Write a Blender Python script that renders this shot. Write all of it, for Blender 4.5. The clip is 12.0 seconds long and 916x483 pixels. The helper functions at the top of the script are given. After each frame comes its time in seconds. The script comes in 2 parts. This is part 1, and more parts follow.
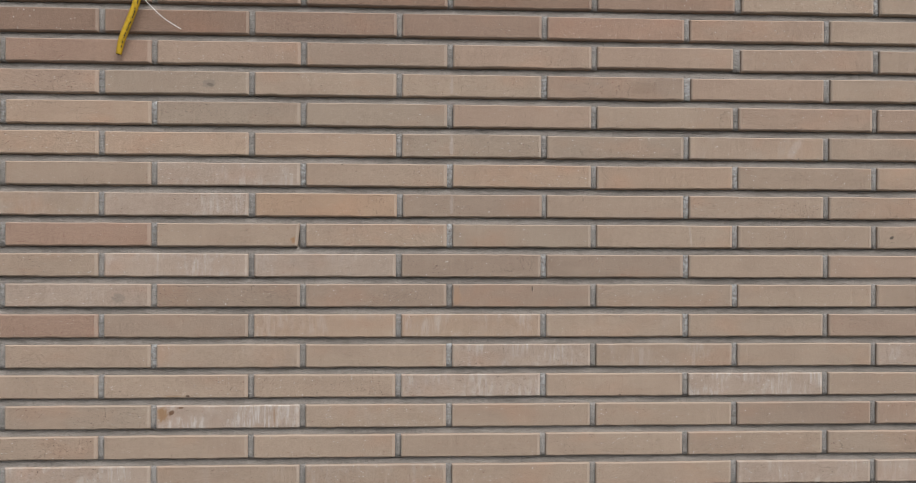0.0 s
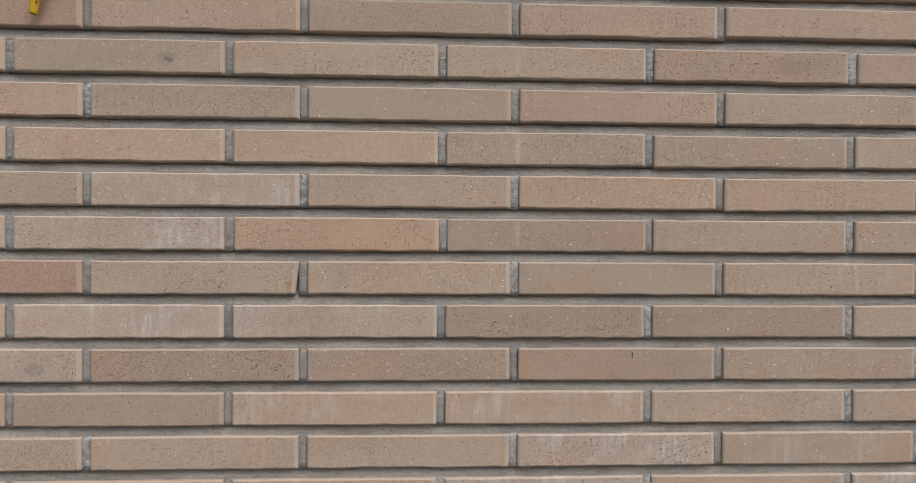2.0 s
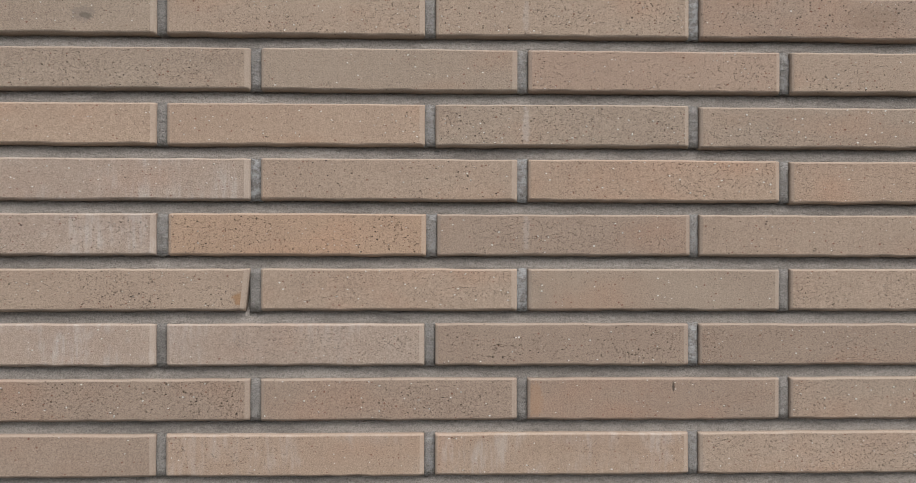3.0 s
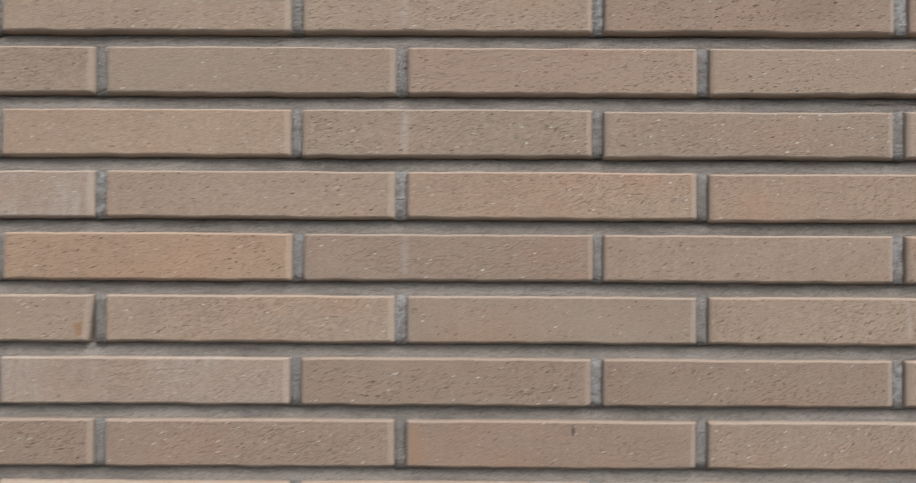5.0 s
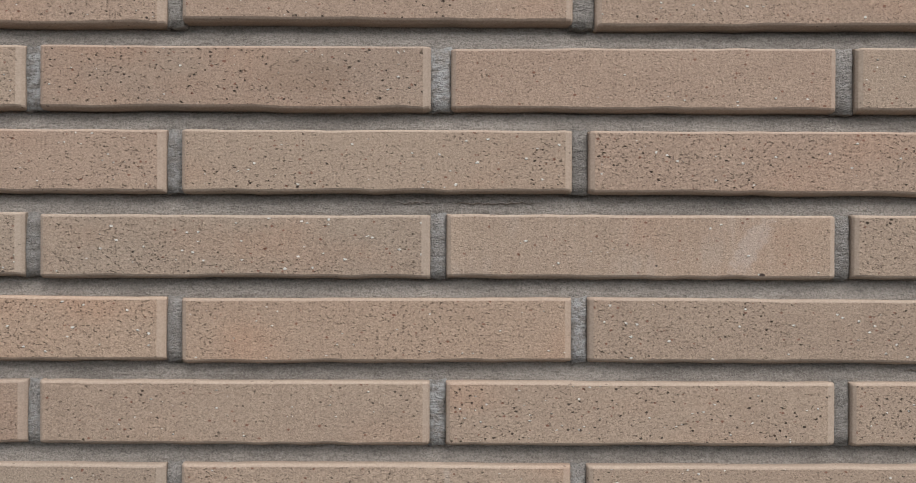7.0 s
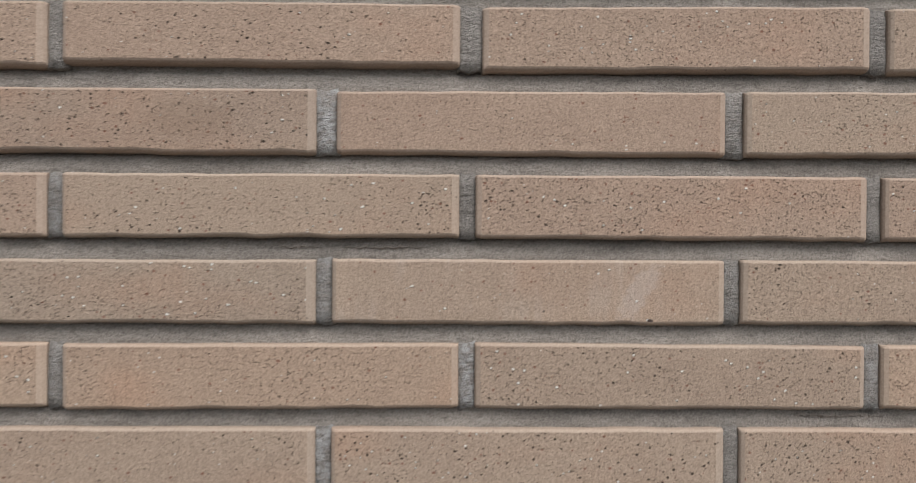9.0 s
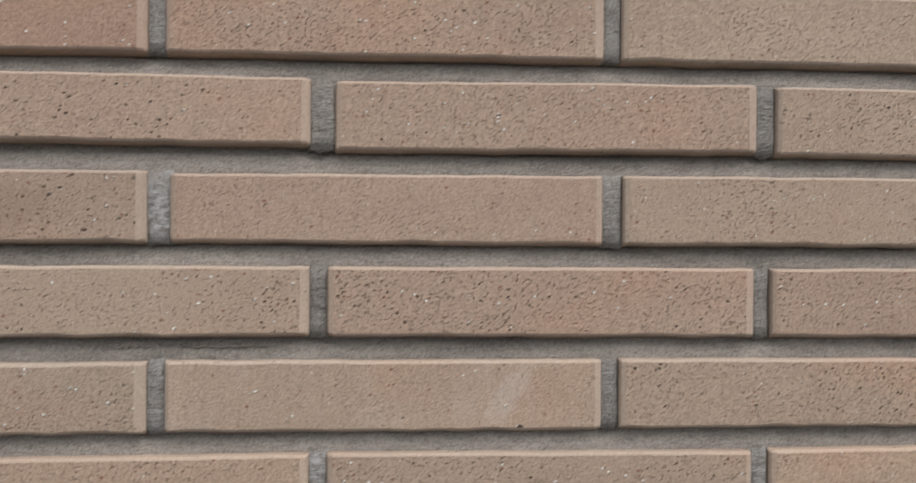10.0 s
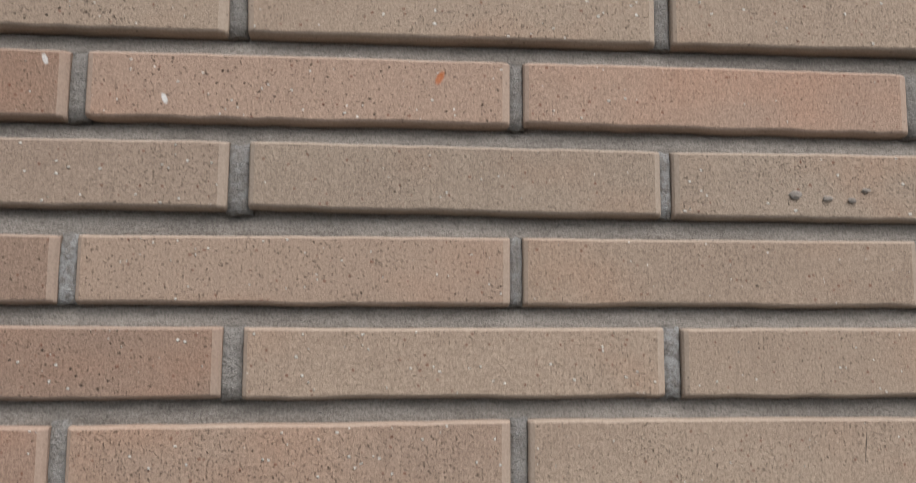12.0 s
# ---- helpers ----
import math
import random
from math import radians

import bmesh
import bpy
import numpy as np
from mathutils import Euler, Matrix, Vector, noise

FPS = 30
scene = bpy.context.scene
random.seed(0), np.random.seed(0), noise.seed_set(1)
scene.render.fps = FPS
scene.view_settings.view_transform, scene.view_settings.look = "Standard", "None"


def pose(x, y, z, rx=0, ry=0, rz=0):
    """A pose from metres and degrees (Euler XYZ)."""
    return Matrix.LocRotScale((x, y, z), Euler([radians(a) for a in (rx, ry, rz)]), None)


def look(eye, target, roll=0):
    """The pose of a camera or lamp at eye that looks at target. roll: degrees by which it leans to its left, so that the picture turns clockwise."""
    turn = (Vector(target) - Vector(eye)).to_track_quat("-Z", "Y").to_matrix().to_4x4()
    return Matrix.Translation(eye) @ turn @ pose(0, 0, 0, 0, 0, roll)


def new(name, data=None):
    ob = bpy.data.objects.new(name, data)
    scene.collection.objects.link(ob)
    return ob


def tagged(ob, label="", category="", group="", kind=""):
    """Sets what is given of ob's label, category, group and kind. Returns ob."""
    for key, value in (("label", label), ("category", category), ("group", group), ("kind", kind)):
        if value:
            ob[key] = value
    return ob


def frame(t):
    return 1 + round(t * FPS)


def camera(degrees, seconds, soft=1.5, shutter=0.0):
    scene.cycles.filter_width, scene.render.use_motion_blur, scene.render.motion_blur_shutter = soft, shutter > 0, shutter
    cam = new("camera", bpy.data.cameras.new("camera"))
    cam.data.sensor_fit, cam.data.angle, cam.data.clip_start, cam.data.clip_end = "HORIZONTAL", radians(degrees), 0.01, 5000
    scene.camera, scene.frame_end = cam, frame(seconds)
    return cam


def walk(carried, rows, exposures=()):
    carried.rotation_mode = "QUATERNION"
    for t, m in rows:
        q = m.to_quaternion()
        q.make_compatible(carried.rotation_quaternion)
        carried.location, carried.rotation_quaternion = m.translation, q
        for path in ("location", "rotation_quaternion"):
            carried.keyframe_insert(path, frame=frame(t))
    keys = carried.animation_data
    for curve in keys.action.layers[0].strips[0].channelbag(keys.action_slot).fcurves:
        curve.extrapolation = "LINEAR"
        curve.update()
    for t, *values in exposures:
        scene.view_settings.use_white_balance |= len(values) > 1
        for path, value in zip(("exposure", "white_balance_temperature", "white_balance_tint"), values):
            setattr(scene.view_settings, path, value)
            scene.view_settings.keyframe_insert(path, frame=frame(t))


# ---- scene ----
cam = camera(67.0, 12.0, soft=0.85, shutter=0.3)
PATH = [
    (0, (0.5471, -1.1879, 1.3638), (0.5888, -0.1888, 1.3609), 0.23),
    (0.5, (0.5763, -1.1355, 1.3622), (0.6215, -0.1365, 1.3573), 0.06),
    (1, (0.5816, -1.0472, 1.3717), (0.6261, -0.0482, 1.3692), 0.11),
    (1.5, (0.5084, -0.9033, 1.3861), (0.5505, 0.0957, 1.3922), 0.15),
    (2, (0.4758, -0.8210, 1.4200), (0.5227, 0.1779, 1.4127), 0.33),
    (2.5, (0.4935, -0.7163, 1.4155), (0.5281, 0.2831, 1.4163), 0.23),
    (4.5, (0.5227, -0.5954, 1.4189), (0.5303, 0.4045, 1.4125), 0.15),
    (5, (0.6308, -0.5720, 1.4337), (0.6284, 0.4280, 1.4360), 0.26),
    (5.5, (0.7535, -0.5140, 1.4882), (0.7511, 0.4859, 1.5030), 0.20),
    (6, (0.8321, -0.4593, 1.5115), (0.8350, 0.5406, 1.5235), 0.28),
    (6.5, (0.9369, -0.4384, 1.5237), (0.9384, 0.5616, 1.5235), 0.29),
    (7, (1.0065, -0.4243, 1.5290), (1.0080, 0.5756, 1.5248), 0.23),
    (7.2, (1.0100, -0.4243, 1.5295), (1.0299, 0.5754, 1.5222), 0.22),
    (8.8, (1.0570, -0.4294, 1.5472), (1.0628, 0.5706, 1.5475), 0.30),
    (9, (1.0718, -0.4195, 1.5579), (1.0832, 0.5804, 1.5509), 0.31),
    (9.5, (1.0912, -0.3876, 1.5806), (1.1380, 0.6113, 1.5768), 0.17),
    (10, (1.1366, -0.3807, 1.6114), (1.1944, 0.6176, 1.6072), 0.38),
    (10.5, (1.1776, -0.3811, 1.6701), (1.2442, 0.6167, 1.6789), 0.27),
    (11, (1.1827, -0.3795, 1.7099), (1.2620, 0.6171, 1.7334), 0.03),
    (11.5, (1.1839, -0.3834, 1.7600), (1.2633, 0.6122, 1.8100), -0.02),
    (12, (1.1855, -0.3902, 1.8143), (1.2477, 0.6037, 1.9056), 0.26),
]
walk(cam, [(t, look(eye, target, roll)) for t, eye, target, roll in PATH],
     exposures=[(0.0, 0.68, 6500, 10), (12.0, 0.70, 6500, 10)])

# ---- sky and sun: an even, overcast day ----
SUN_HEIGHT, SUN_ASIDE = 55.0, 30.0
world = bpy.data.worlds.new("overcast_sky")
scene.world = world
world.use_nodes = True
wt = world.node_tree
background = wt.nodes["Background"]
sky = wt.nodes.new("ShaderNodeTexSky")
sky.sky_type = "NISHITA"
sky.sun_disc = False
sky.sun_elevation = radians(SUN_HEIGHT)
sky.sun_rotation = radians(180.0 - SUN_ASIDE)
cloud = wt.nodes.new("ShaderNodeHueSaturation")
cloud.inputs["Saturation"].default_value = 0.25
wt.links.new(sky.outputs[0], cloud.inputs["Color"])
wt.links.new(cloud.outputs[0], background.inputs["Color"])
background.inputs["Strength"].default_value = 0.085
sun = new("sun", bpy.data.lights.new("sun", "SUN"))
sun.data.energy, sun.data.angle, sun.data.color = 2.15, radians(48), (1.0, 0.975, 0.955)
flat = 4.0 * math.cos(radians(SUN_HEIGHT))
sun.matrix_world = look((flat * math.sin(radians(SUN_ASIDE)), -flat * math.cos(radians(SUN_ASIDE)), 4.0 * math.sin(radians(SUN_HEIGHT))), (0, 0, 0))


# ---- materials ----
class Nodes:
    """A small builder for node materials."""

    def __init__(self, name, rough=0.85):
        self.material = bpy.data.materials.new(name)
        self.material.use_nodes = True
        self.tree = self.material.node_tree
        self.shader = self.tree.nodes["Principled BSDF"]
        self.shader.inputs["Roughness"].default_value = rough
        self.shader.inputs["Specular IOR Level"].default_value = 0.25

    def link(self, a, b):
        self.tree.links.new(a, b)

    def put(self, socket, value):
        if isinstance(value, bpy.types.NodeSocket):
            self.link(value, socket)
        elif value is not None:
            socket.default_value = value

    def node(self, kind, **inputs):
        n = self.tree.nodes.new(kind)
        for key, value in inputs.items():
            self.put(n.inputs[key], value)
        return n

    def math(self, op, a, b=None, c=None, clamp=False):
        n = self.tree.nodes.new("ShaderNodeMath")
        n.operation, n.use_clamp = op, clamp
        for i, v in enumerate((a, b, c)):
            self.put(n.inputs[i], v)
        return n.outputs[0]

    def vmath(self, op, a, b):
        n = self.tree.nodes.new("ShaderNodeVectorMath")
        n.operation = op
        self.put(n.inputs[0], a)
        self.put(n.inputs[1], b)
        return n.outputs[0]

    def ramp(self, value, low, high, to_low=0.0, to_high=1.0):
        n = self.tree.nodes.new("ShaderNodeMapRange")
        n.interpolation_type = "SMOOTHSTEP"
        for i, v in enumerate((value, low, high, to_low, to_high)):
            self.put(n.inputs[i], v)
        return n.outputs[0]

    def noise(self, at, scale, detail=3.0, rough=0.55):
        n = self.node("ShaderNodeTexNoise", Vector=at, Scale=scale, Detail=detail, Roughness=rough)
        return n.outputs[0]

    def cells(self, at, scale):
        n = self.node("ShaderNodeTexVoronoi", Vector=at, Scale=scale)
        return n.outputs["Distance"], n.outputs["Color"]

    def mix(self, factor, a, b, blend="MIX"):
        n = self.tree.nodes.new("ShaderNodeMix")
        n.data_type, n.blend_type = "RGBA", blend
        self.put(n.inputs[0], factor)
        self.put(n.inputs[6], a)
        self.put(n.inputs[7], b)
        return n.outputs[2]

    def first(self, colour):
        n = self.tree.nodes.new("ShaderNodeSeparateColor")
        self.link(colour, n.inputs[0])
        return n.outputs

    def bump(self, height, strength, distance):
        n = self.node("ShaderNodeBump", Height=height, Strength=strength, Distance=distance)
        self.link(n.outputs[0], self.shader.inputs["Normal"])


def grains(b, at, scale, share, size, channel):
    """A mask of scattered round grains: one in a share of the cells, of the given size."""
    distance, colour = b.cells(at, scale)
    rolled = b.first(colour)
    chosen = b.math("LESS_THAN", rolled[channel], share)
    reach = b.math("MULTIPLY", b.math("ADD", 0.45, rolled[(channel + 1) % 3]), size)
    edge = b.ramp(b.math("DIVIDE", distance, reach), 0.6, 1.0, 1.0, 0.0)
    return b.math("MULTIPLY", edge, chosen)


def brick_material(name, marks=(), smooth=False):
    """Sand-faced clay; the tint and the amount of lime bloom come from the piece's own colour.
    marks: (x, z, half width, half height, lean, colour, strength) in metres on the face."""
    b = Nodes(name, 0.9)
    info = b.node("ShaderNodeObjectInfo")
    place = b.node("ShaderNodeTexCoord").outputs["Object"]
    shift = b.node("ShaderNodeCombineXYZ", X=b.math("MULTIPLY", info.outputs["Random"], 37.0),
                   Y=b.math("MULTIPLY", info.outputs["Random"], 11.0), Z=b.math("MULTIPLY", info.outputs["Random"], 23.0)).outputs[0]
    at = b.vmath("ADD", place, shift)
    tint = info.outputs["Color"]
    bloom = info.outputs["Alpha"]
    patch = b.noise(b.vmath("MULTIPLY", at, (0.6, 1, 1.6)), 11.0, 3.0)
    flush = b.noise(b.vmath("MULTIPLY", at, (0.5, 1, 1.0)), 16.0, 2.0)
    warp = b.node("ShaderNodeTexNoise", Vector=at, Scale=900.0, Detail=2.0).outputs["Color"]
    crooked = b.vmath("ADD", at, b.vmath("MULTIPLY", b.vmath("SUBTRACT", warp, (0.5, 0.5, 0.5)), (0.0022, 0.0, 0.0016)))
    wide = b.vmath("MULTIPLY", crooked, (0.75, 1.0, 1.0))
    fine = b.noise(b.vmath("MULTIPLY", at, (0.92, 1.0, 1.0)), 800.0, 4.0, 0.75)
    drag = b.noise(b.vmath("MULTIPLY", at, (1.0, 1.0, 0.07)), 190.0, 3.0, 0.6)
    colour = b.mix(b.ramp(patch, 0.35, 0.7, 0.0, 0.45), tint, b.mix(1.0, tint, (0.84, 0.80, 0.80, 1), "MULTIPLY"))
    colour = b.mix(b.ramp(flush, 0.5, 0.75, 0.0, 0.5), colour, b.mix(1.0, tint, (1.10, 0.90, 0.81, 1), "MULTIPLY"))
    colour = b.mix(b.ramp(drag, 0.3, 0.75, 0.0, 0.32), colour, b.mix(1.0, tint, (1.12, 1.11, 1.10, 1), "MULTIPLY"))
    if not smooth:
        # tiny shade between the sand grains, put into the colour
        colour = b.mix(b.ramp(fine, 0.32, 0.68, 0.0, 1.0), b.mix(1.0, colour, (0.77, 0.76, 0.75, 1), "MULTIPLY"), b.mix(1.0, colour, (1.19, 1.19, 1.19, 1), "MULTIPLY"))
        region = b.ramp(b.noise(b.vmath("MULTIPLY", at, (0.7, 1, 1)), 17.0, 3.0), 0.38, 0.62, 0.28, 1.0)
        dash = b.vmath("MULTIPLY", crooked, (0.78, 1.0, 1.1))
        pores = b.math("MULTIPLY", grains(b, dash, 800.0, 0.40, 0.36, 0), region)
        dark_specks = grains(b, b.vmath("ADD", dash, (2.3, 0, 3.9)), 1400.0, 0.40, 0.42, 1)
        holes = b.math("MULTIPLY", grains(b, wide, 430.0, 0.10, 0.25, 1), b.ramp(region, 0.1, 0.9, 0.35, 1.0))
        pits = grains(b, b.vmath("ADD", wide, (1.1, 0, 5.7)), 190.0, 0.035, 0.12, 2)
        reds = grains(b, b.vmath("ADD", wide, (3.1, 0, 1.7)), 360.0, 0.17, 0.24, 2)
        whites = grains(b, b.vmath("ADD", wide, (7.3, 0, 4.1)), 400.0, 0.075, 0.25, 0)
        bigger = grains(b, b.vmath("ADD", crooked, (9.3, 0, 2.1)), 150.0, 0.020, 0.11, 1)
        colour = b.mix(b.math("MULTIPLY", dark_specks, 0.40), colour, (0.12, 0.085, 0.062, 1))
        # the dark inside pores, holes and pits is shade put into the colour
        colour = b.mix(b.math("MULTIPLY", pores, 0.52), colour, (0.075, 0.052, 0.04, 1))
        colour = b.mix(b.math("MULTIPLY", reds, 0.75), colour, (0.17, 0.060, 0.036, 1))
        colour = b.mix(b.math("MULTIPLY", b.math("MAXIMUM", holes, pits), 0.88), colour, (0.04, 0.028, 0.022, 1))
        colour = b.mix(b.math("MULTIPLY", b.math("MAXIMUM", whites, bigger), 0.9), colour, (0.74, 0.71, 0.66, 1))
    else:
        colour = b.mix(0.35, colour, (0.375, 0.318, 0.268, 1))
        colour = b.mix(b.ramp(fine, 0.32, 0.68), b.mix(1.0, colour, (0.84, 0.83, 0.82, 1), "MULTIPLY"), b.mix(1.0, colour, (1.1, 1.1, 1.1, 1), "MULTIPLY"))
        nicks = grains(b, wide, 420.0, 0.09, 0.26, 1)
        # no relief here: the shade inside each nick is painted dark
        colour = b.mix(b.math("MULTIPLY", nicks, 0.6), colour, (0.11, 0.08, 0.06, 1))
    streak = b.noise(b.vmath("MULTIPLY", at, (1.0, 1.0, 0.14)), 150.0, 4.0, 0.65)
    cloudy = b.noise(at, 22.0, 3.0)
    lime = b.math("MULTIPLY", b.math("MULTIPLY", b.ramp(cloudy, 0.42, 0.62), b.ramp(streak, 0.43, 0.64, 0.12, 1.0)), b.math("MULTIPLY", bloom, 1.05), clamp=True)
    colour = b.mix(lime, colour, (0.57, 0.53, 0.50, 1))
    for x, z, w, h, lean, paint, strength in marks:
        small = max(w, h) < 0.007
        rough_edge = b.noise(place, 700.0 if small else 230.0, 4.0, 0.65)
        off = b.vmath("SUBTRACT", place, (x, 0, z))
        axes = b.node("ShaderNodeSeparateXYZ", Vector=off).outputs
        u = b.math("DIVIDE", b.math("SUBTRACT", axes[0], b.math("MULTIPLY", axes[2], lean)), w)
        v = b.math("DIVIDE", axes[2], h)
        far = b.math("SQRT", b.math("ADD", b.math("MULTIPLY", u, u), b.math("MULTIPLY", v, v)))
        far = b.math("ADD", far, b.math("MULTIPLY", b.math("SUBTRACT", rough_edge, 0.5), 0.8 if small else 2.0))
        colour = b.mix(b.math("MULTIPLY", b.ramp(far, 0.55, 1.15, 1.0, 0.0), strength), colour, (*paint, 1))
    b.link(colour, b.shader.inputs["Base Color"])
    if smooth:
        b.bump(b.noise(at, 500.0, 3.0), 0.25, 0.0006)
    else:
        height = b.math("SUBTRACT", b.math("ADD", b.math("MULTIPLY", fine, 0.6), whites), b.math("ADD", pores, b.math("MULTIPLY", holes, 1.6)))
        b.bump(height, 1.0, 0.0011)
    return b.material


def mortar_material(name, base, coarse):
    b = Nodes(name, 0.95)
    at = b.node("ShaderNodeTexCoord").outputs["Object"]
    info = b.node("ShaderNodeObjectInfo")
    if coarse:
        at = b.vmath("ADD", at, b.node("ShaderNodeCombineXYZ", X=b.math("MULTIPLY", info.outputs["Random"], 31.0), Z=b.math("MULTIPLY", info.outputs["Random"], 17.0)).outputs[0])
    long = b.vmath("MULTIPLY", at, (0.25, 1.0, 1.0))
    stain = b.noise(b.vmath("MULTIPLY", at, (0.5, 1.0, 1.0)), 14.0, 5.0, 0.65)
    tool = b.noise(long, 190.0, 4.0, 0.65)
    grit = b.noise(at, 800.0, 4.0, 0.75)
    clump = b.noise(b.vmath("MULTIPLY", at, (0.6, 1.0, 1.0)), 330.0, 3.0, 0.6)
    dark, light = tuple(v * 0.72 for v in base), tuple(min(1, v * 1.3) for v in base)
    colour = b.mix(b.ramp(stain, 0.3, 0.7), (*dark, 1), (*light, 1))
    colour = b.mix(b.ramp(tool, 0.35, 0.72, 0.0, 0.55), colour, (*light, 1))
    colour = b.mix(b.ramp(clump, 0.30, 0.50, 0.45, 0.0), colour, tuple(v * 0.55 for v in base) + (1,))
    colour = b.mix(b.ramp(grit, 0.38, 0.54, 0.5, 0.0), colour, tuple(v * 0.35 for v in base) + (1,))
    colour = b.mix(b.ramp(grit, 0.53, 0.70, 0.0, 0.6), colour, (0.42, 0.40, 0.37, 1))
    if coarse:
        pale = b.math("MULTIPLY", b.ramp(b.noise(at, 170.0, 4.0, 0.7), 0.40, 0.62), info.outputs["Alpha"])
        colour = b.mix(pale, colour, (0.47, 0.465, 0.46, 1))
    b.link(colour, b.shader.inputs["Base Color"])
    b.bump(b.math("ADD", b.math("ADD", b.math("MULTIPLY", tool, 0.5), b.math("MULTIPLY", clump, 0.7)), b.math("MULTIPLY", grit, 0.8 if coarse else 0.5)), 1.0, 0.0034 if coarse else 0.0024)
    return b.material


def plain_material(name, colour, rough=0.5, speck=0.15, scale=200.0):
    b = Nodes(name, rough)
    at = b.node("ShaderNodeTexCoord").outputs["Object"]
    grime = b.noise(at, scale, 4.0)
    b.link(b.mix(b.ramp(grime, 0.35, 0.75, 0.0, speck), (*colour, 1), tuple(v * 0.35 for v in colour) + (1,)), b.shader.inputs["Base Color"])
    b.bump(grime, 0.2, 0.0005)
    return b.material


FACE = brick_material("sanded_brick")
EDGE = brick_material("smooth_brick_edge", smooth=True)
MORTAR = mortar_material("grey_mortar", (0.318, 0.285, 0.254), False)
JOINT = mortar_material("gritty_joint_mortar", (0.318, 0.292, 0.267), True)
DARK_GROUND = plain_material("low_bounce_ground", (0.06, 0.058, 0.055), 0.9, 0.5, 30.0)
YELLOW = plain_material("yellow_cable_sheath", (0.56, 0.35, 0.022), 0.5, 0.5, 160.0)
INK = plain_material("black_ink", (0.055, 0.045, 0.025), 0.6, 0.1)
COPPER = plain_material("tarnished_core", (0.10, 0.07, 0.05), 0.6, 0.3)
WHITE = plain_material("white_wire", (0.75, 0.75, 0.74), 0.4, 0.1)
GRIT = plain_material("mortar_crumb", (0.30, 0.265, 0.235), 0.95, 0.5, 900.0)

# ---- the plan of the wall: brick pitch, courses counted downwards from 0 ----
PITCH, COURSE, OFFSET, TOP = 0.25, 0.0515, 0.0872, 1.7505
LONG, HIGH, PROUD, DEEP = 0.2400, 0.0394, 0.0070, 0.014
ROWS_UP, ROWS_DOWN = -17, 33
COLS_FROM, COLS_TO = -5, 13
WALL_LEFT, WALL_RIGHT = PITCH * (COLS_FROM - 1) - 0.005, PITCH * COLS_TO
WALL_FOOT, WALL_HEAD = 0.0, TOP - COURSE * ROWS_UP + 0.006


def part(name, bm, material, parent, label=""):
    mesh = bpy.data.meshes.new(name)
    bm.to_mesh(mesh)
    bm.free()
    for m in material if isinstance(material, (list, tuple)) else [material]:
        mesh.materials.append(m)
    ob = new(name, mesh)
    ob.parent = parent
    return tagged(ob, label)


def box(bm, x0, x1, y0, y1, z0, z1):
    v = [bm.verts.new((x, y, z)) for x in (x0, x1) for y in (y0, y1) for z in (z0, z1)]
    for f in ((0, 1, 3, 2), (4, 6, 7, 5), (0, 4, 5, 1), (2, 3, 7, 6), (0, 2, 6, 4), (1, 5, 7, 3)):
        bm.faces.new([v[i] for i in f])


def brick_shape(rng, stations=17, long=LONG, high=HIGH):
    """One brick slip, face at y = 0: splayed ends, a soft arris above, a deeper rounded one below, edges a little wavy."""
    half = long / 2
    left, right = 0.0032 + rng.uniform(-0.0007, 0.0007), 0.0048 + rng.uniform(-0.0009, 0.0009)
    verts, faces, slots = [], [], []
    bow_t, bow_b = rng.uniform(-0.0006, 0.0008), rng.uniform(-0.0008, 0.0005)

    def ring(x, y, edge):
        u = x / half
        t = high / 2 + bow_t * (1 - u * u) * 0.6 + rng.uniform(-0.0003, 0.0003)
        l = -high / 2 + bow_b * (1 - u * u) * 0.6 + rng.uniform(-0.0005, 0.0004)
        soft = 0.0003 * rng.uniform(-1, 1)
        more = 0.0005 if edge else 0.0
        verts.extend([(x, PROUD + DEEP, l), (x, y + 0.0034 + more, l), (x, y + 0.0020 + more, l + 0.0006 + soft * 0.5), (x, y + 0.0007, l + 0.0015 + soft), (x, y, l + 0.0027 + soft),
                      (x, y, t - 0.0016), (x, y + 0.0004, t - 0.0008), (x, y + 0.0011 + more, t - 0.0002), (x, y + 0.0022 + more, t), (x, PROUD + DEEP, t)])

    xs = [-half, -half + 0.3 * left] + [-half + left + (long - left - right) * k / (stations - 1) for k in range(stations)] + [half - 0.3 * right, half]
    drop = {0: 0.0024, 1: 0.0010, len(xs) - 2: 0.0012, len(xs) - 1: 0.0030}
    for k, x in enumerate(xs):
        ring(x, drop.get(k, 0.0), k in (0, len(xs) - 1))
    n = 10
    for k in range(len(xs) - 1):
        for j in range(n - 1):
            a = k * n + j
            faces.append((a, a + n, a + n + 1, a + 1))
            slots.append(1 if j != 4 or k < 2 or k > len(xs) - 4 else 0)
    faces.append(tuple(range(n)))
    faces.append(tuple(len(verts) - 1 - j for j in range(n)))
    slots += [1, 1]
    return verts, faces, slots


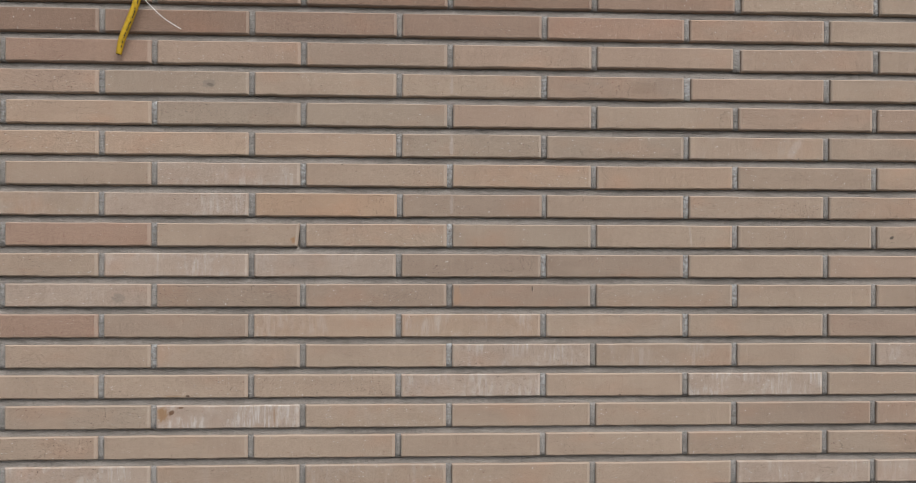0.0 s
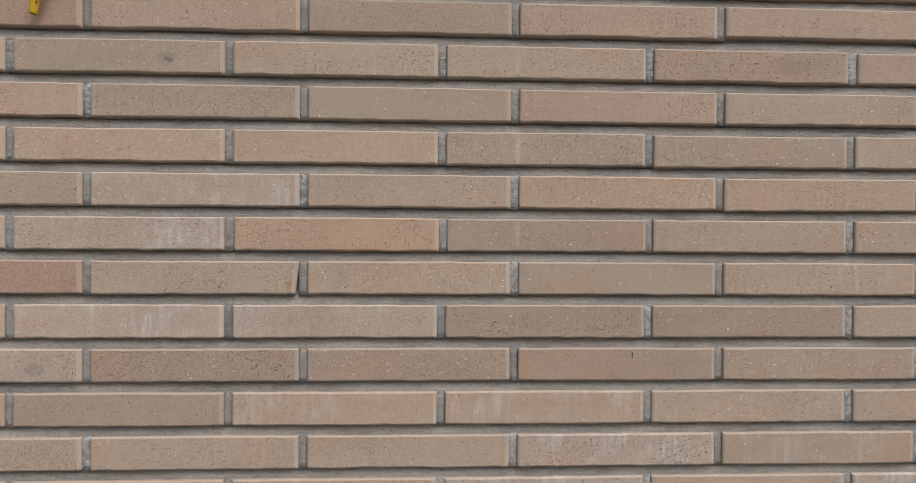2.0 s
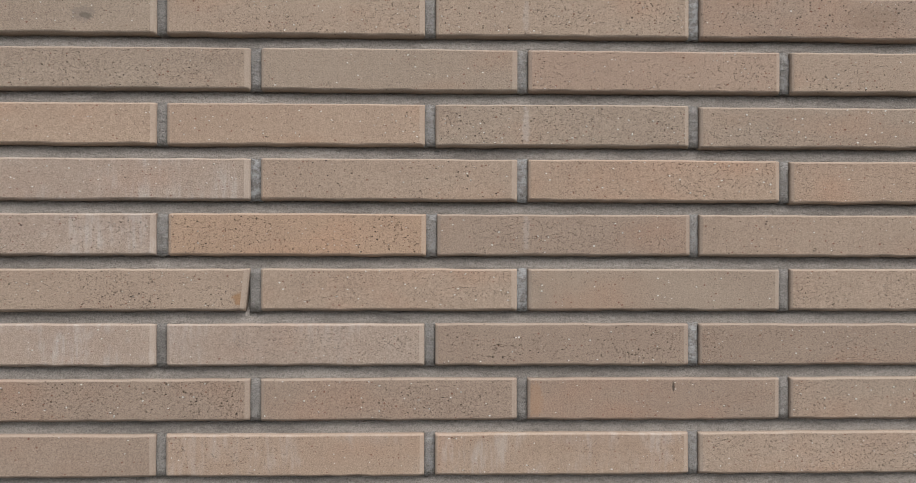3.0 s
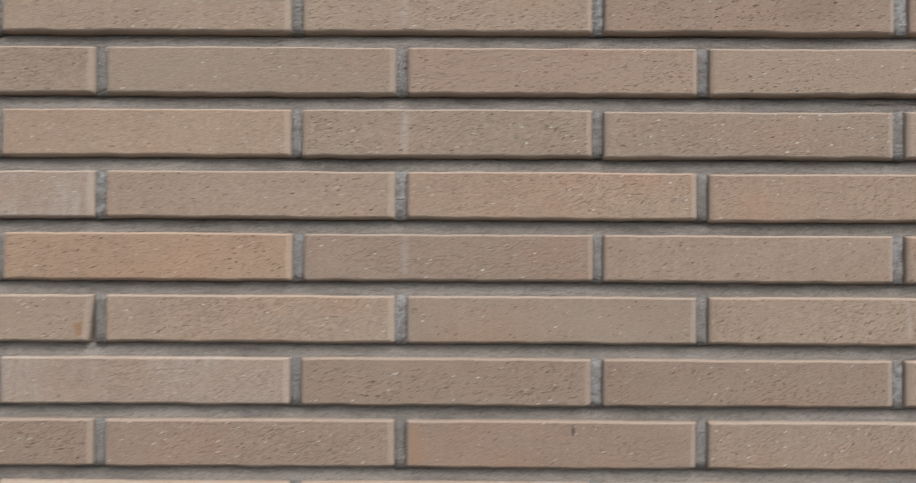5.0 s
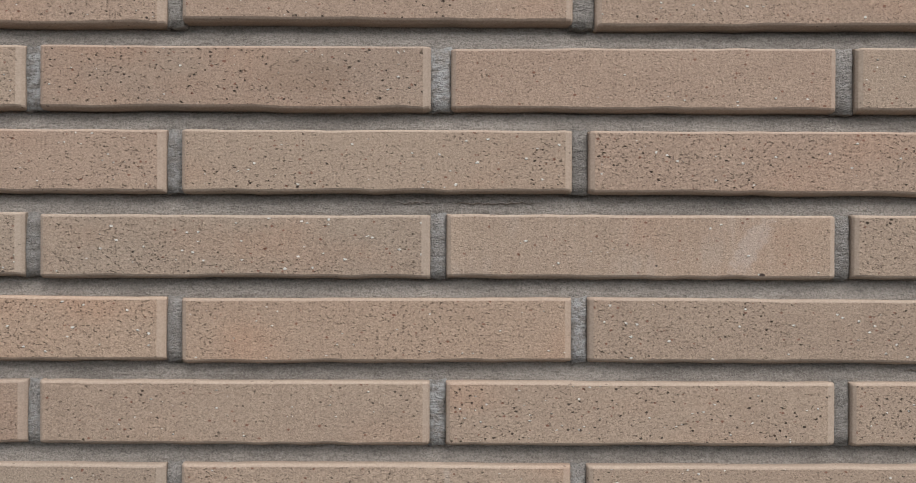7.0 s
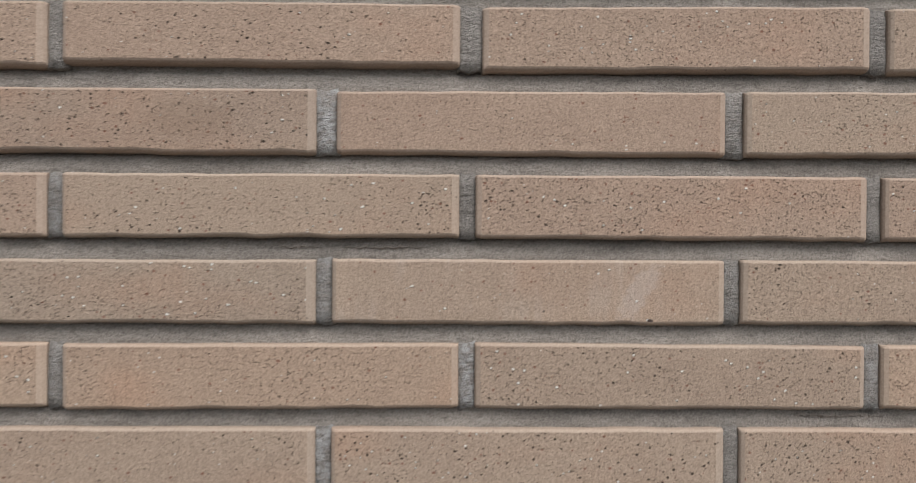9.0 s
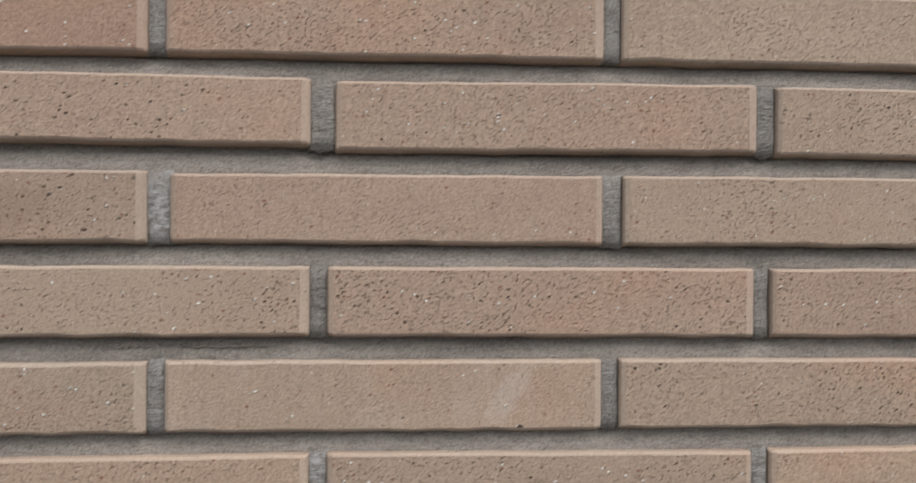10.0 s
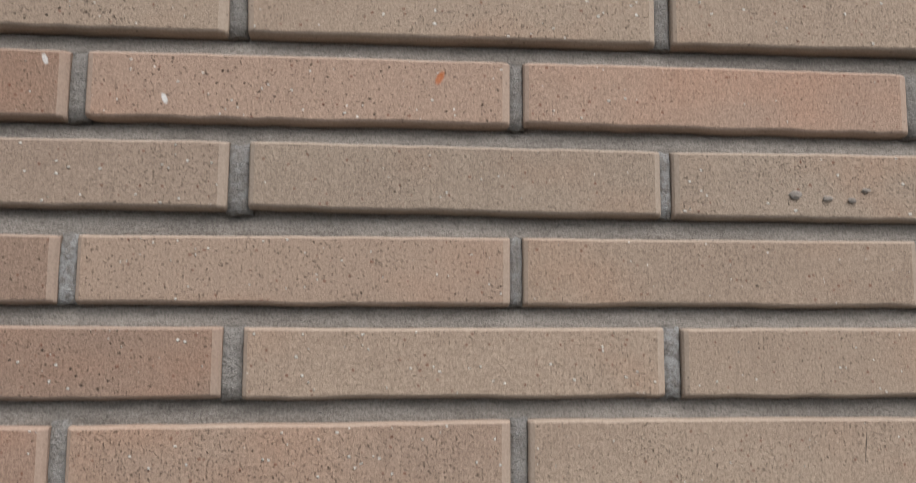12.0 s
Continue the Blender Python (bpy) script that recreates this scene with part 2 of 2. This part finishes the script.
# tints of the bricks by letter, darkest at the left of courses -1 and 0, and the share of lime bloom by digit in a
# second string
TINT = {
    "b": (0.392, 0.302, 0.232), "g": (0.368, 0.291, 0.227), "p": (0.386, 0.286, 0.219), "r": (0.362, 0.247, 0.186),
    "o": (0.428, 0.302, 0.214), "s": (0.418, 0.311, 0.233), "d": (0.346, 0.265, 0.206), "w": (0.412, 0.325, 0.262),
    "m": (0.318, 0.224, 0.170), "k": (0.418, 0.296, 0.226), "n": (0.282, 0.192, 0.143),
}
COURSES = {
    -8: ("bgpbgpbgpb", "0000000000"), -7: ("pbgbpgbbpg", "0000000000"), -6: ("gbbpgbpgbb", "0000000000"),
    -5: ("bpgbbbbbgb", "0000000000"), -4: ("gbpbmkkkpb", "0000000000"), -3: ("bgbpdggbgb", "0000000000"),
    -2: ("pbgbmpbbgb", "0000000000"), -1: ("nnnnmbbbbg", "0000000000"), 0: ("nnmmrpbbgb", "0000000000"),
    1: ("rpdpppbgpb", "0000000000"), 2: ("pgbbdpbpbb", "0000000000"), 3: ("sggpbppbgb", "0000000000"),
    4: ("sssggbbgbb", "0000010000"), 5: ("bwbssbsgbg", "0300000000"), 6: ("bwodbbbgbb", "1400000000"),
    7: ("rbbgbbbbgb", "0000000000"), 8: ("bwwddbpbpb", "0420000000"), 9: ("wdddgbbbbg", "1000000000"),
    10: ("rdssbbpgpb", "0023100000"), 11: ("bbbwbbwbgb", "0105203100"), 12: ("bbbwbwbgbb", "0004050000"),
    13: ("gwbbbdpgbb", "0710000000"), 14: ("bbbbbbgbbg", "0000000000"), 15: ("wbbbbwwpbb", "5120032000"),
    16: ("bgbbpbgbpb", "0200010000"), 17: ("bgbpbgbbgb", "0000100000"),
}
# a brick whose own marks set it apart: course, column, marks
SPECIAL = {}
SPECIAL[4, 3] = [(-0.035, 0.0, 0.004, 0.024, 0.0, (0.52, 0.48, 0.45), 0.3)]
SPECIAL[6, 3] = [(-0.036, 0.004, 0.0035, 0.022, 0.0, (0.52, 0.48, 0.45), 0.22)]
SPECIAL[2, 3] = [(-0.035, 0.0, 0.0035, 0.02, 0.0, (0.52, 0.48, 0.45), 0.2)]
SPECIAL[7, 4] = [(0.045, 0.002, 0.0022, 0.022, -0.12, (0.56, 0.52, 0.48), 0.2)]
SPECIAL[2, 1] = [(0.054, -0.001, 0.013, 0.008, 0.0, (0.21, 0.18, 0.155), 0.5), (0.056, -0.003, 0.007, 0.0032, -0.5, (0.10, 0.085, 0.07), 0.5)]
SPECIAL[4, 5] = [(0.067, 0.001, 0.009, 0.019, 0.5, (0.54, 0.49, 0.46), 0.24), (0.074, -0.0172, 0.0022, 0.0016, 0, (0.03, 0.02, 0.02), 0.9)]
SPECIAL[7, 1] = [(0.110, -0.009, 0.006, 0.007, 0.0, (0.32, 0.16, 0.06), 0.6)]
SPECIAL[13, 1] = [(-0.094, 0.008, 0.005, 0.005, 0.4, (0.13, 0.06, 0.025), 0.8), (-0.110, 0.006, 0.010, 0.014, 0.0, (0.30, 0.165, 0.07), 0.75),
              (-0.078, 0.017, 0.005, 0.003, 0.0, (0.13, 0.06, 0.025), 0.7), (0.078, 0.001, 0.0012, 0.017, 0.0, (0.30, 0.17, 0.08), 0.6)]
SPECIAL[12, 1] = [(0.02, -0.016, 0.004, 0.0028, 0.0, (0.06, 0.035, 0.02), 0.85), (-0.005, -0.017, 0.016, 0.003, 0.0, (0.26, 0.16, 0.08), 0.5)]
SPECIAL[-4, 5] = [(0.079, 0.009, 0.0025, 0.0045, 0.4, (0.50, 0.15, 0.05), 0.8), (-0.076, -0.007, 0.0017, 0.0033, -0.3, (0.75, 0.73, 0.70), 0.95)]
SPECIAL[-4, 4] = [(0.108, 0.014, 0.0017, 0.0034, -0.3, (0.72, 0.69, 0.66), 0.9)]
SPECIAL[-5, 5] = [(-0.118, -0.017, 0.004, 0.0045, 0.0, (0.10, 0.085, 0.07), 0.8)]
SPECIAL[9, 0] = [(0.068, -0.004, 0.012, 0.010, 0.0, (0.22, 0.19, 0.16), 0.5)]
SPECIAL[2, 4] = [(0.045, 0.0, 0.03, 0.013, 0.0, (0.25, 0.17, 0.12), 0.35)]
SPECIAL[9, 3] = [(0.018, 0.012, 0.0013, 0.005, 0.0, (0.06, 0.05, 0.04), 0.85), (-0.113, 0.0, 0.008, 0.02, 0.0, (0.38, 0.23, 0.14), 0.5)]
SPECIAL[7, 6] = [(-0.095, 0.0, 0.004, 0.0035, 0.5, (0.07, 0.06, 0.05), 0.8)]
SPECIAL[12, 4] = [(0.009, -0.0175, 0.003, 0.002, 0.0, (0.05, 0.04, 0.03), 0.9)]
SPECIAL[0, 6] = [(0.075, 0.004, 0.0004, 0.011, 0.1, (0.10, 0.08, 0.065), 0.8)]
# bricks cut a little short
SHORT = {(2, 5): 0.99, (-3, 4): 1.008, (-1, 4): 1.008, (-3, 5): 0.988, (-1, 5): 0.988, (1, 5): 0.99, (-4, 6): 0.98, (-2, 6): 0.985}
# bricks laid a little off the regular bond, in millimetres
STRAY = {(2, 5): 1.2, (1, 6): 2.5, (2, 6): 1.5, (-3, 4): 1.6, (-1, 4): 1.6, (-1, 6): 1.8, (-3, 6): -1.5, (-3, 5): 3, (-1, 5): 3, (1, 5): 2.5, (-2, 6): -4.5, (-4, 6): -4.5, (-2, 7): -5, (-4, 7): -5, (6, 2): 1.5, (6, 3): 1.5}

# bricks whose corners lie off the course line, in millimetres: top left, top right, bottom left, bottom right
CORNERS = {
    (-4, 5): (0, 0, 1.0, 1.0), (-4, 6): (0, -0.8, 1.6, 0.3), (-3, 4): (0.5, 1.5, 1.0, 1.9), (-3, 5): (1.6, 0, 2.5, 0.2),
    (-2, 4): (-0.5, -1.4, 0, 0), (-2, 5): (-1.4, 0, 0, 0), (0, 4): (-1, -2, 0, -1), (0, 5): (-1.8, 0, -0.8, 0), (1, 4): (0.5, 0, 2.6, 2.3),
    (1, 5): (-1.2, 0.8, -0.5, 1.0), (2, 5): (-1.6, 0, 0.4, 0), (3, 4): (0, 0, 0.3, 0.9), (3, 5): (0, 0, 0.9, 0), (4, 4): (-0.6, -0.8, -0.8, -0.6),
    (5, 4): (-0.8, 0, -1.4, 0), (5, 5): (0.5, -1.2, 0, -0.8),
}


def course_z(r):
    return TOP - COURSE * r - HIGH / 2 - 0.0005


def brick_x(r, c):
    return PITCH * (c - 1) + (OFFSET if r % 2 else 0.0) + 0.12 + 0.001 * STRAY.get((r, c), 0.0)


# ---- the ground and the wall ----
# unseen ground, kept dark so that little light bounces under the bricks
bm = bmesh.new()
box(bm, -300, 300, -300, 300, -0.2, 0.0)
ground = tagged(part("ground", bm, DARK_GROUND, None), "plain unseen ground at the foot of the wall, dark to limit bounced light", "ground", kind="structure")

bm = bmesh.new()
box(bm, WALL_LEFT, WALL_RIGHT + 0.09, PROUD + 0.005, 0.24, WALL_FOOT, WALL_HEAD)
wall = tagged(part("wall_brick", bm, MORTAR, None), "beige brick wall in long thin courses with recessed grey mortar", "wall", kind="structure")

# ---- yellow cable and white wire ----
def tube(bm, points, radius, sides=14, closed=True):
    rings = []
    for i, p in enumerate(points):
        ahead = (points[min(i + 1, len(points) - 1)] - points[max(i - 1, 0)]).normalized()
        side = ahead.cross(Vector((0, 1, 0))).normalized()
        up = side.cross(ahead)
        r = radius(i / (len(points) - 1)) if callable(radius) else radius
        rings.append([bm.verts.new(p + r * (math.cos(a) * side + math.sin(a) * up)) for a in (2 * math.pi * k / sides for k in range(sides))])
    for a, b in zip(rings, rings[1:]):
        for k in range(sides):
            bm.faces.new((a[k], a[(k + 1) % sides], b[(k + 1) % sides], b[k])).smooth = True
    if closed:
        bm.faces.new(rings[0][::-1])
        bm.faces.new(rings[-1])


def bent(points, steps):
    """A smooth line through the points."""
    out = []
    pts = [Vector(p) for p in points]
    for i in range(len(pts) - 1):
        a, b, c, d = pts[max(i - 1, 0)], pts[i], pts[i + 1], pts[min(i + 2, len(pts) - 1)]
        for k in range(steps):
            t = k / steps
            out.append(0.5 * (2 * b + (c - a) * t + (2 * a - 5 * b + 4 * c - d) * t * t + (3 * b - a - 3 * c + d) * t ** 3))
    return out + [pts[-1]]


CABLE = bent([(0.0285, -0.010, 1.6705), (0.0345, -0.012, 1.694), (0.0465, -0.013, 1.724), (0.0595, -0.014, 1.759), (0.068, -0.014, 1.80), (0.073, -0.010, 1.85), (0.075, 0.008, 1.879)], 8)
bm = bmesh.new()
tube(bm, CABLE, lambda f: 0.0057 - 0.0013 * max(0.0, 1 - f / 0.2))
cable = tagged(part("cable", bm, YELLOW, None), "yellow plastic cable with a cut end hanging from the brick wall", "cable")
bm = bmesh.new()
tube(bm, [CABLE[0] + Vector((-0.0002, -0.0012, -0.0006)), CABLE[0] + Vector((0.0006, -0.0012, 0.003))], 0.0024, 10)
part("cut_core", bm, COPPER, cable, "dark cut core at the end")

# black print along the sheath, as plain bars
def on_cable(f):
    k = f * (len(CABLE) - 1)
    i = min(int(k), len(CABLE) - 2)
    return CABLE[i].lerp(CABLE[i + 1], k - i), (CABLE[i + 1] - CABLE[i]).normalized()


rng = random.Random(5)
f = 0.10
while f < 0.72:
    centre, ahead = on_cable(f)
    size = rng.uniform(0.0008, 0.0024)
    side = ahead.cross(Vector((0, 1, 0))).normalized()
    grow = 0.0057 - 0.0013 * max(0.0, 1 - f / 0.2)
    out = (side * (-0.70 + rng.uniform(-0.15, 0.15)) + Vector((0, -0.70, 0))).normalized()
    around = ahead.cross(out).normalized()
    bm = bmesh.new()
    quad = []
    for s, w in ((-1, -1), (1, -1), (1, 1), (-1, 1)):
        turn = (out + around * w * 0.15).normalized()
        quad.append((centre + ahead * s * size + turn * (grow - 0.0003), centre + ahead * s * size + turn * (grow + 0.0002)))
    low = [bm.verts.new(a) for a, _ in quad]
    high = [bm.verts.new(b) for _, b in quad]
    bm.faces.new(high)
    bm.faces.new(low[::-1])
    for k in range(4):
        bm.faces.new((low[k], low[(k + 1) % 4], high[(k + 1) % 4], high[k]))
    part("print_mark", bm, INK, cable, "black print" if f < 0.11 else "")
    f += rng.choice((0.022, 0.03, 0.045))

WIRE = bent([(0.131, -0.011, 1.714), (0.105, -0.011, 1.730), (0.083, -0.011, 1.750), (0.070, -0.010, 1.766), (0.062, -0.006, 1.80), (0.060, 0.006, 1.828)], 8)
bm = bmesh.new()
tube(bm, WIRE, 0.00055, 8)
tagged(part("wire", bm, WHITE, None), "thin white wire sticking out beside the cable", "wire")

# ---- crumbs of mortar stuck to one brick ----
def crumb(x, z, w, h, seed):
    rng = random.Random(seed)
    bm = bmesh.new()
    bmesh.ops.create_icosphere(bm, subdivisions=2, radius=1.0)
    for v in bm.verts:
        v.co *= 1 + rng.uniform(-0.22, 0.22)
        v.co = Vector((v.co.x * w, v.co.y * 0.0013, v.co.z * h))
    ob = part("mortar_crumb", bm, GRIT, None)
    ob.location = (x, -0.0004, z)
    return tagged(ob, "small grey crumb of mortar stuck to a brick", "mortar crumb", group="mortar crumbs on one brick")


for n, (dx, dz, w, h) in enumerate(((-0.047, -0.005, 0.0036, 0.0025), (-0.0275, -0.007, 0.003, 0.0016), (-0.0125, -0.008, 0.0026, 0.0016), (-0.0035, -0.0018, 0.0026, 0.0014))):
    crumb(brick_x(-3, 6) + dx, course_z(-3) + dz, w, h, n)

# ---- rough ridges left where mortar squeezed out of the bed joints ----
def ridge(x, r, length, seed):
    rng = random.Random(seed)
    bm = bmesh.new()
    rows = []
    for k in range(25):
        u = k / 24
        thick = 0.0007 * math.sin(math.pi * u) ** 0.5 * rng.uniform(0.4, 1.3) + 0.0002
        drift = rng.uniform(-0.0008, 0.0008)
        px = x + (u - 0.5) * length
        rows.append([bm.verts.new(p) for p in ((px, PROUD + 0.001, drift - thick), (px, PROUD - thick * 1.5, drift + rng.uniform(-0.0003, 0.0003)), (px, PROUD + 0.001, drift + thick))])
    for a, b in zip(rows, rows[1:]):
        for j in range(2):
            bm.faces.new((a[j], b[j], b[j + 1], a[j + 1]))
    bmesh.ops.recalc_face_normals(bm, faces=bm.faces)
    ob = part("mortar_ridge", bm, GRIT, wall)
    ob.location.z = course_z(r) - COURSE / 2 + 0.001
    return ob


for n, (x, r, length) in enumerate(((1.03, 3, 0.05), (1.315, 5, 0.055), (1.30, 5, 0.03), (1.12, 13, 0.03), (0.98, 3, 0.03))):
    ridge(x, r, length, 20 + n)

# ---- mortar of the bed joints: struck with a trowel, deepest under the brick above ----
def bed_joint(r, rng):
    top, bottom = course_z(r) - HIGH / 2, course_z(r + 1) + HIGH / 2
    near = r in NEAR_ROWS
    step = 0.007 if near else 0.06
    profile = ((0.0034, 0.0034), (-0.0004, 0.0031), (-0.0013, 0.0018), (-0.0030, 0.0007), (-0.0062, 0.0000), (-0.0090, -0.0006), (-0.0112, -0.0010), (-0.0152, -0.0004))
    count = int((WALL_RIGHT + 0.09 - WALL_LEFT) / step)
    verts, faces = [], []
    for k in range(count + 1):
        x = WALL_LEFT + (WALL_RIGHT + 0.09 - WALL_LEFT) * k / count
        deep = 0.0009 * noise.noise((x * 9.0, r * 3.7, 0.0))
        for j, (dz, dy) in enumerate(profile):
            rough = 0.0005 * noise.noise((x * 70.0, r * 5.1, j * 0.9)) + rng.uniform(-0.00018, 0.00018)
            wander = 0.0006 * noise.noise((x * 25.0, r * 2.3, j * 1.7)) if 0 < j < 7 else 0.0
            verts.append((x, PROUD + dy + deep * (j > 1) + rough, top + dz * (top - bottom) / 0.0121 + wander))
    n = len(profile)
    for k in range(count):
        for j in range(n - 1):
            a = k * n + j
            faces.append((a, a + 1, a + n + 1, a + n))
    mesh = bpy.data.meshes.new("bed_joint")
    mesh.from_pydata(verts, [], faces)
    mesh.materials.append(MORTAR)
    mesh.polygons.foreach_set("use_smooth", [True] * len(faces))
    mesh.update()
    bed = new("bed_joint", mesh)
    bed.parent = wall


rng = random.Random(31)
NEAR_ROWS, NEAR_COLS = range(-7, 18), range(0, 9)
for r in range(ROWS_UP, ROWS_DOWN - 1):
    bed_joint(r, rng)

# ---- mortar of the upright joints, a little rougher than the bed joints ----
def joint_shape(rng):
    bm = bmesh.new()
    n = 5
    cols = []
    for k in range(n + 1):
        z = -HIGH / 2 - 0.0005 + (HIGH + 0.001) * k / n
        row = []
        for x in (-0.0056, -0.0040, -0.0008, 0.0036, 0.0056):
            deep = 0.0004 + rng.uniform(-0.0007, 0.0005) + (0.0026 if abs(x) > 0.005 else 0.0) + (0.0012 if k == n else 0.0)
            row.append(bm.verts.new((x + rng.uniform(-0.0004, 0.0004), deep, z + rng.uniform(-0.0013, 0.0013))))
        cols.append(row)
    for a, b in zip(cols, cols[1:]):
        for j in range(4):
            bm.faces.new((a[j], a[j + 1], b[j + 1], b[j])).smooth = True
    border = [c[0] for c in cols] + cols[-1][1:] + [c[4] for c in cols[::-1]][1:] + cols[0][1:4][::-1]
    back = [bm.verts.new((v.co.x, 0.009, v.co.z)) for v in border]
    for k in range(len(border)):
        m = (k + 1) % len(border)
        bm.faces.new((border[k], back[k], back[m], border[m]))
    mesh = bpy.data.meshes.new("mortar_joint")
    bmesh.ops.recalc_face_normals(bm, faces=bm.faces)
    bm.to_mesh(mesh)
    bm.free()
    mesh.materials.append(JOINT)
    return mesh


# ---- the bricks ----
PALE_JOINTS = {(5, 3), (3, 1), (6, 5), (8, 5), (9, 5), (2, 5), (7, 3), (8, 4), (12, 4), (11, 3), (11, 1), (-2, 5), (-3, 6), (-1, 6), (2, 4), (5, 2), (10, 5), (5, 5)}
rng = random.Random(11)


def brick_mesh(shape):
    verts, faces, slots = shape
    mesh = bpy.data.meshes.new("brick")
    mesh.from_pydata(verts, [], faces)
    mesh.materials.append(FACE)
    mesh.materials.append(EDGE)
    for polygon, slot in zip(mesh.polygons, slots):
        polygon.material_index = slot
    mesh.update()
    return mesh


def chipped(shape, side, cut):
    """The brick with one lower corner knocked off; side: 1 or -1, cut in metres."""
    verts, faces, slots = shape
    out = []
    for x, y, z in verts:
        if x * side > LONG / 2 - 0.006:
            x -= side * cut * max(0.0, 0.5 - z / HIGH) ** 2.5
        out.append((x, y, z))
    return out, faces, slots


def tapered(shape, corners):
    """The brick with its four corners moved up or down."""
    verts, faces, slots = shape
    tl, tr, bl, br = (0.001 * v for v in corners)
    out = []
    for x, y, z in verts:
        u = 0.5 + x / LONG
        out.append((x, y, z + ((1 - u) * tl + u * tr if z > 0 else (1 - u) * bl + u * br)))
    return out, faces, slots


CHIPPED = {(7, 1): (1, 0.005), (-5, 5): (-1, 0.0015)}
SHAPES = [brick_mesh(brick_shape(rng)) for _ in range(14)]
JOINTS = [joint_shape(rng) for _ in range(8)]
far_verts, far_faces, far_slots = [], [], []
for r in range(ROWS_UP, ROWS_DOWN):
    for c in range(COLS_FROM, COLS_TO):
        x, z = brick_x(r, c), course_z(r)
        if r in NEAR_ROWS and c in NEAR_COLS:
            tones, lime = COURSES[r]
            shape = SHAPES[rng.randrange(len(SHAPES))]
            if (r, c) in CHIPPED:
                shape = brick_mesh(chipped(brick_shape(rng), *CHIPPED[r, c]))
            if (r, c) in CORNERS:
                shape = brick_mesh(tapered(brick_shape(rng), CORNERS[r, c]))
            brick = new("brick", shape)
            brick.parent = wall
            brick.location = (x, rng.uniform(-0.0006, 0.0006), z)
            brick.scale.x = SHORT.get((r, c), 1.0)
            brick.rotation_euler = (0, radians(rng.uniform(-0.12, 0.12)), 0)
            vary = 1 + rng.uniform(-0.03, 0.03)
            brick.color = (*(v * vary for v in TINT[tones[c]]), int(lime[c]) / 10)
            if (r, c) in SPECIAL:
                brick.material_slots[0].link = "OBJECT"
                brick.material_slots[0].material = brick_material("marked_brick", SPECIAL[r, c])
            joint = new("mortar_joint", JOINTS[rng.randrange(len(JOINTS))])
            joint.parent = wall
            ends = x - LONG / 2 * SHORT.get((r, c), 1.0), brick_x(r, c - 1) + LONG / 2 * SHORT.get((r, c - 1), 1.0)
            joint.location = (sum(ends) / 2, PROUD - 0.0036, z)
            joint.scale.x = max(0.7, (ends[0] - ends[1]) / 0.010 * 1.08)
            joint.color = (1, 1, 1, 0.95 if (r, c) in PALE_JOINTS else rng.choice((0.0, 0.1, 0.25, 0.45)))
        else:
            verts, faces, slots = brick_shape(rng, 5)
            start = len(far_verts)
            far_verts += [(vx + x, vy, vz + z) for vx, vy, vz in verts]
            far_faces += [tuple(i + start for i in f) for f in faces]
            far_slots += slots
rest = bpy.data.meshes.new("brickwork")
rest.from_pydata(far_verts, [], far_faces)
rest.materials.append(FACE)
rest.materials.append(EDGE)
rest.polygons.foreach_set("material_index", far_slots)
rest.update()
brickwork = tagged(new("brickwork", rest), "the rest of the beige bricks of the wall", kind="stuff")
brickwork.color = (*TINT["b"], 0.05)
brickwork.parent = wall
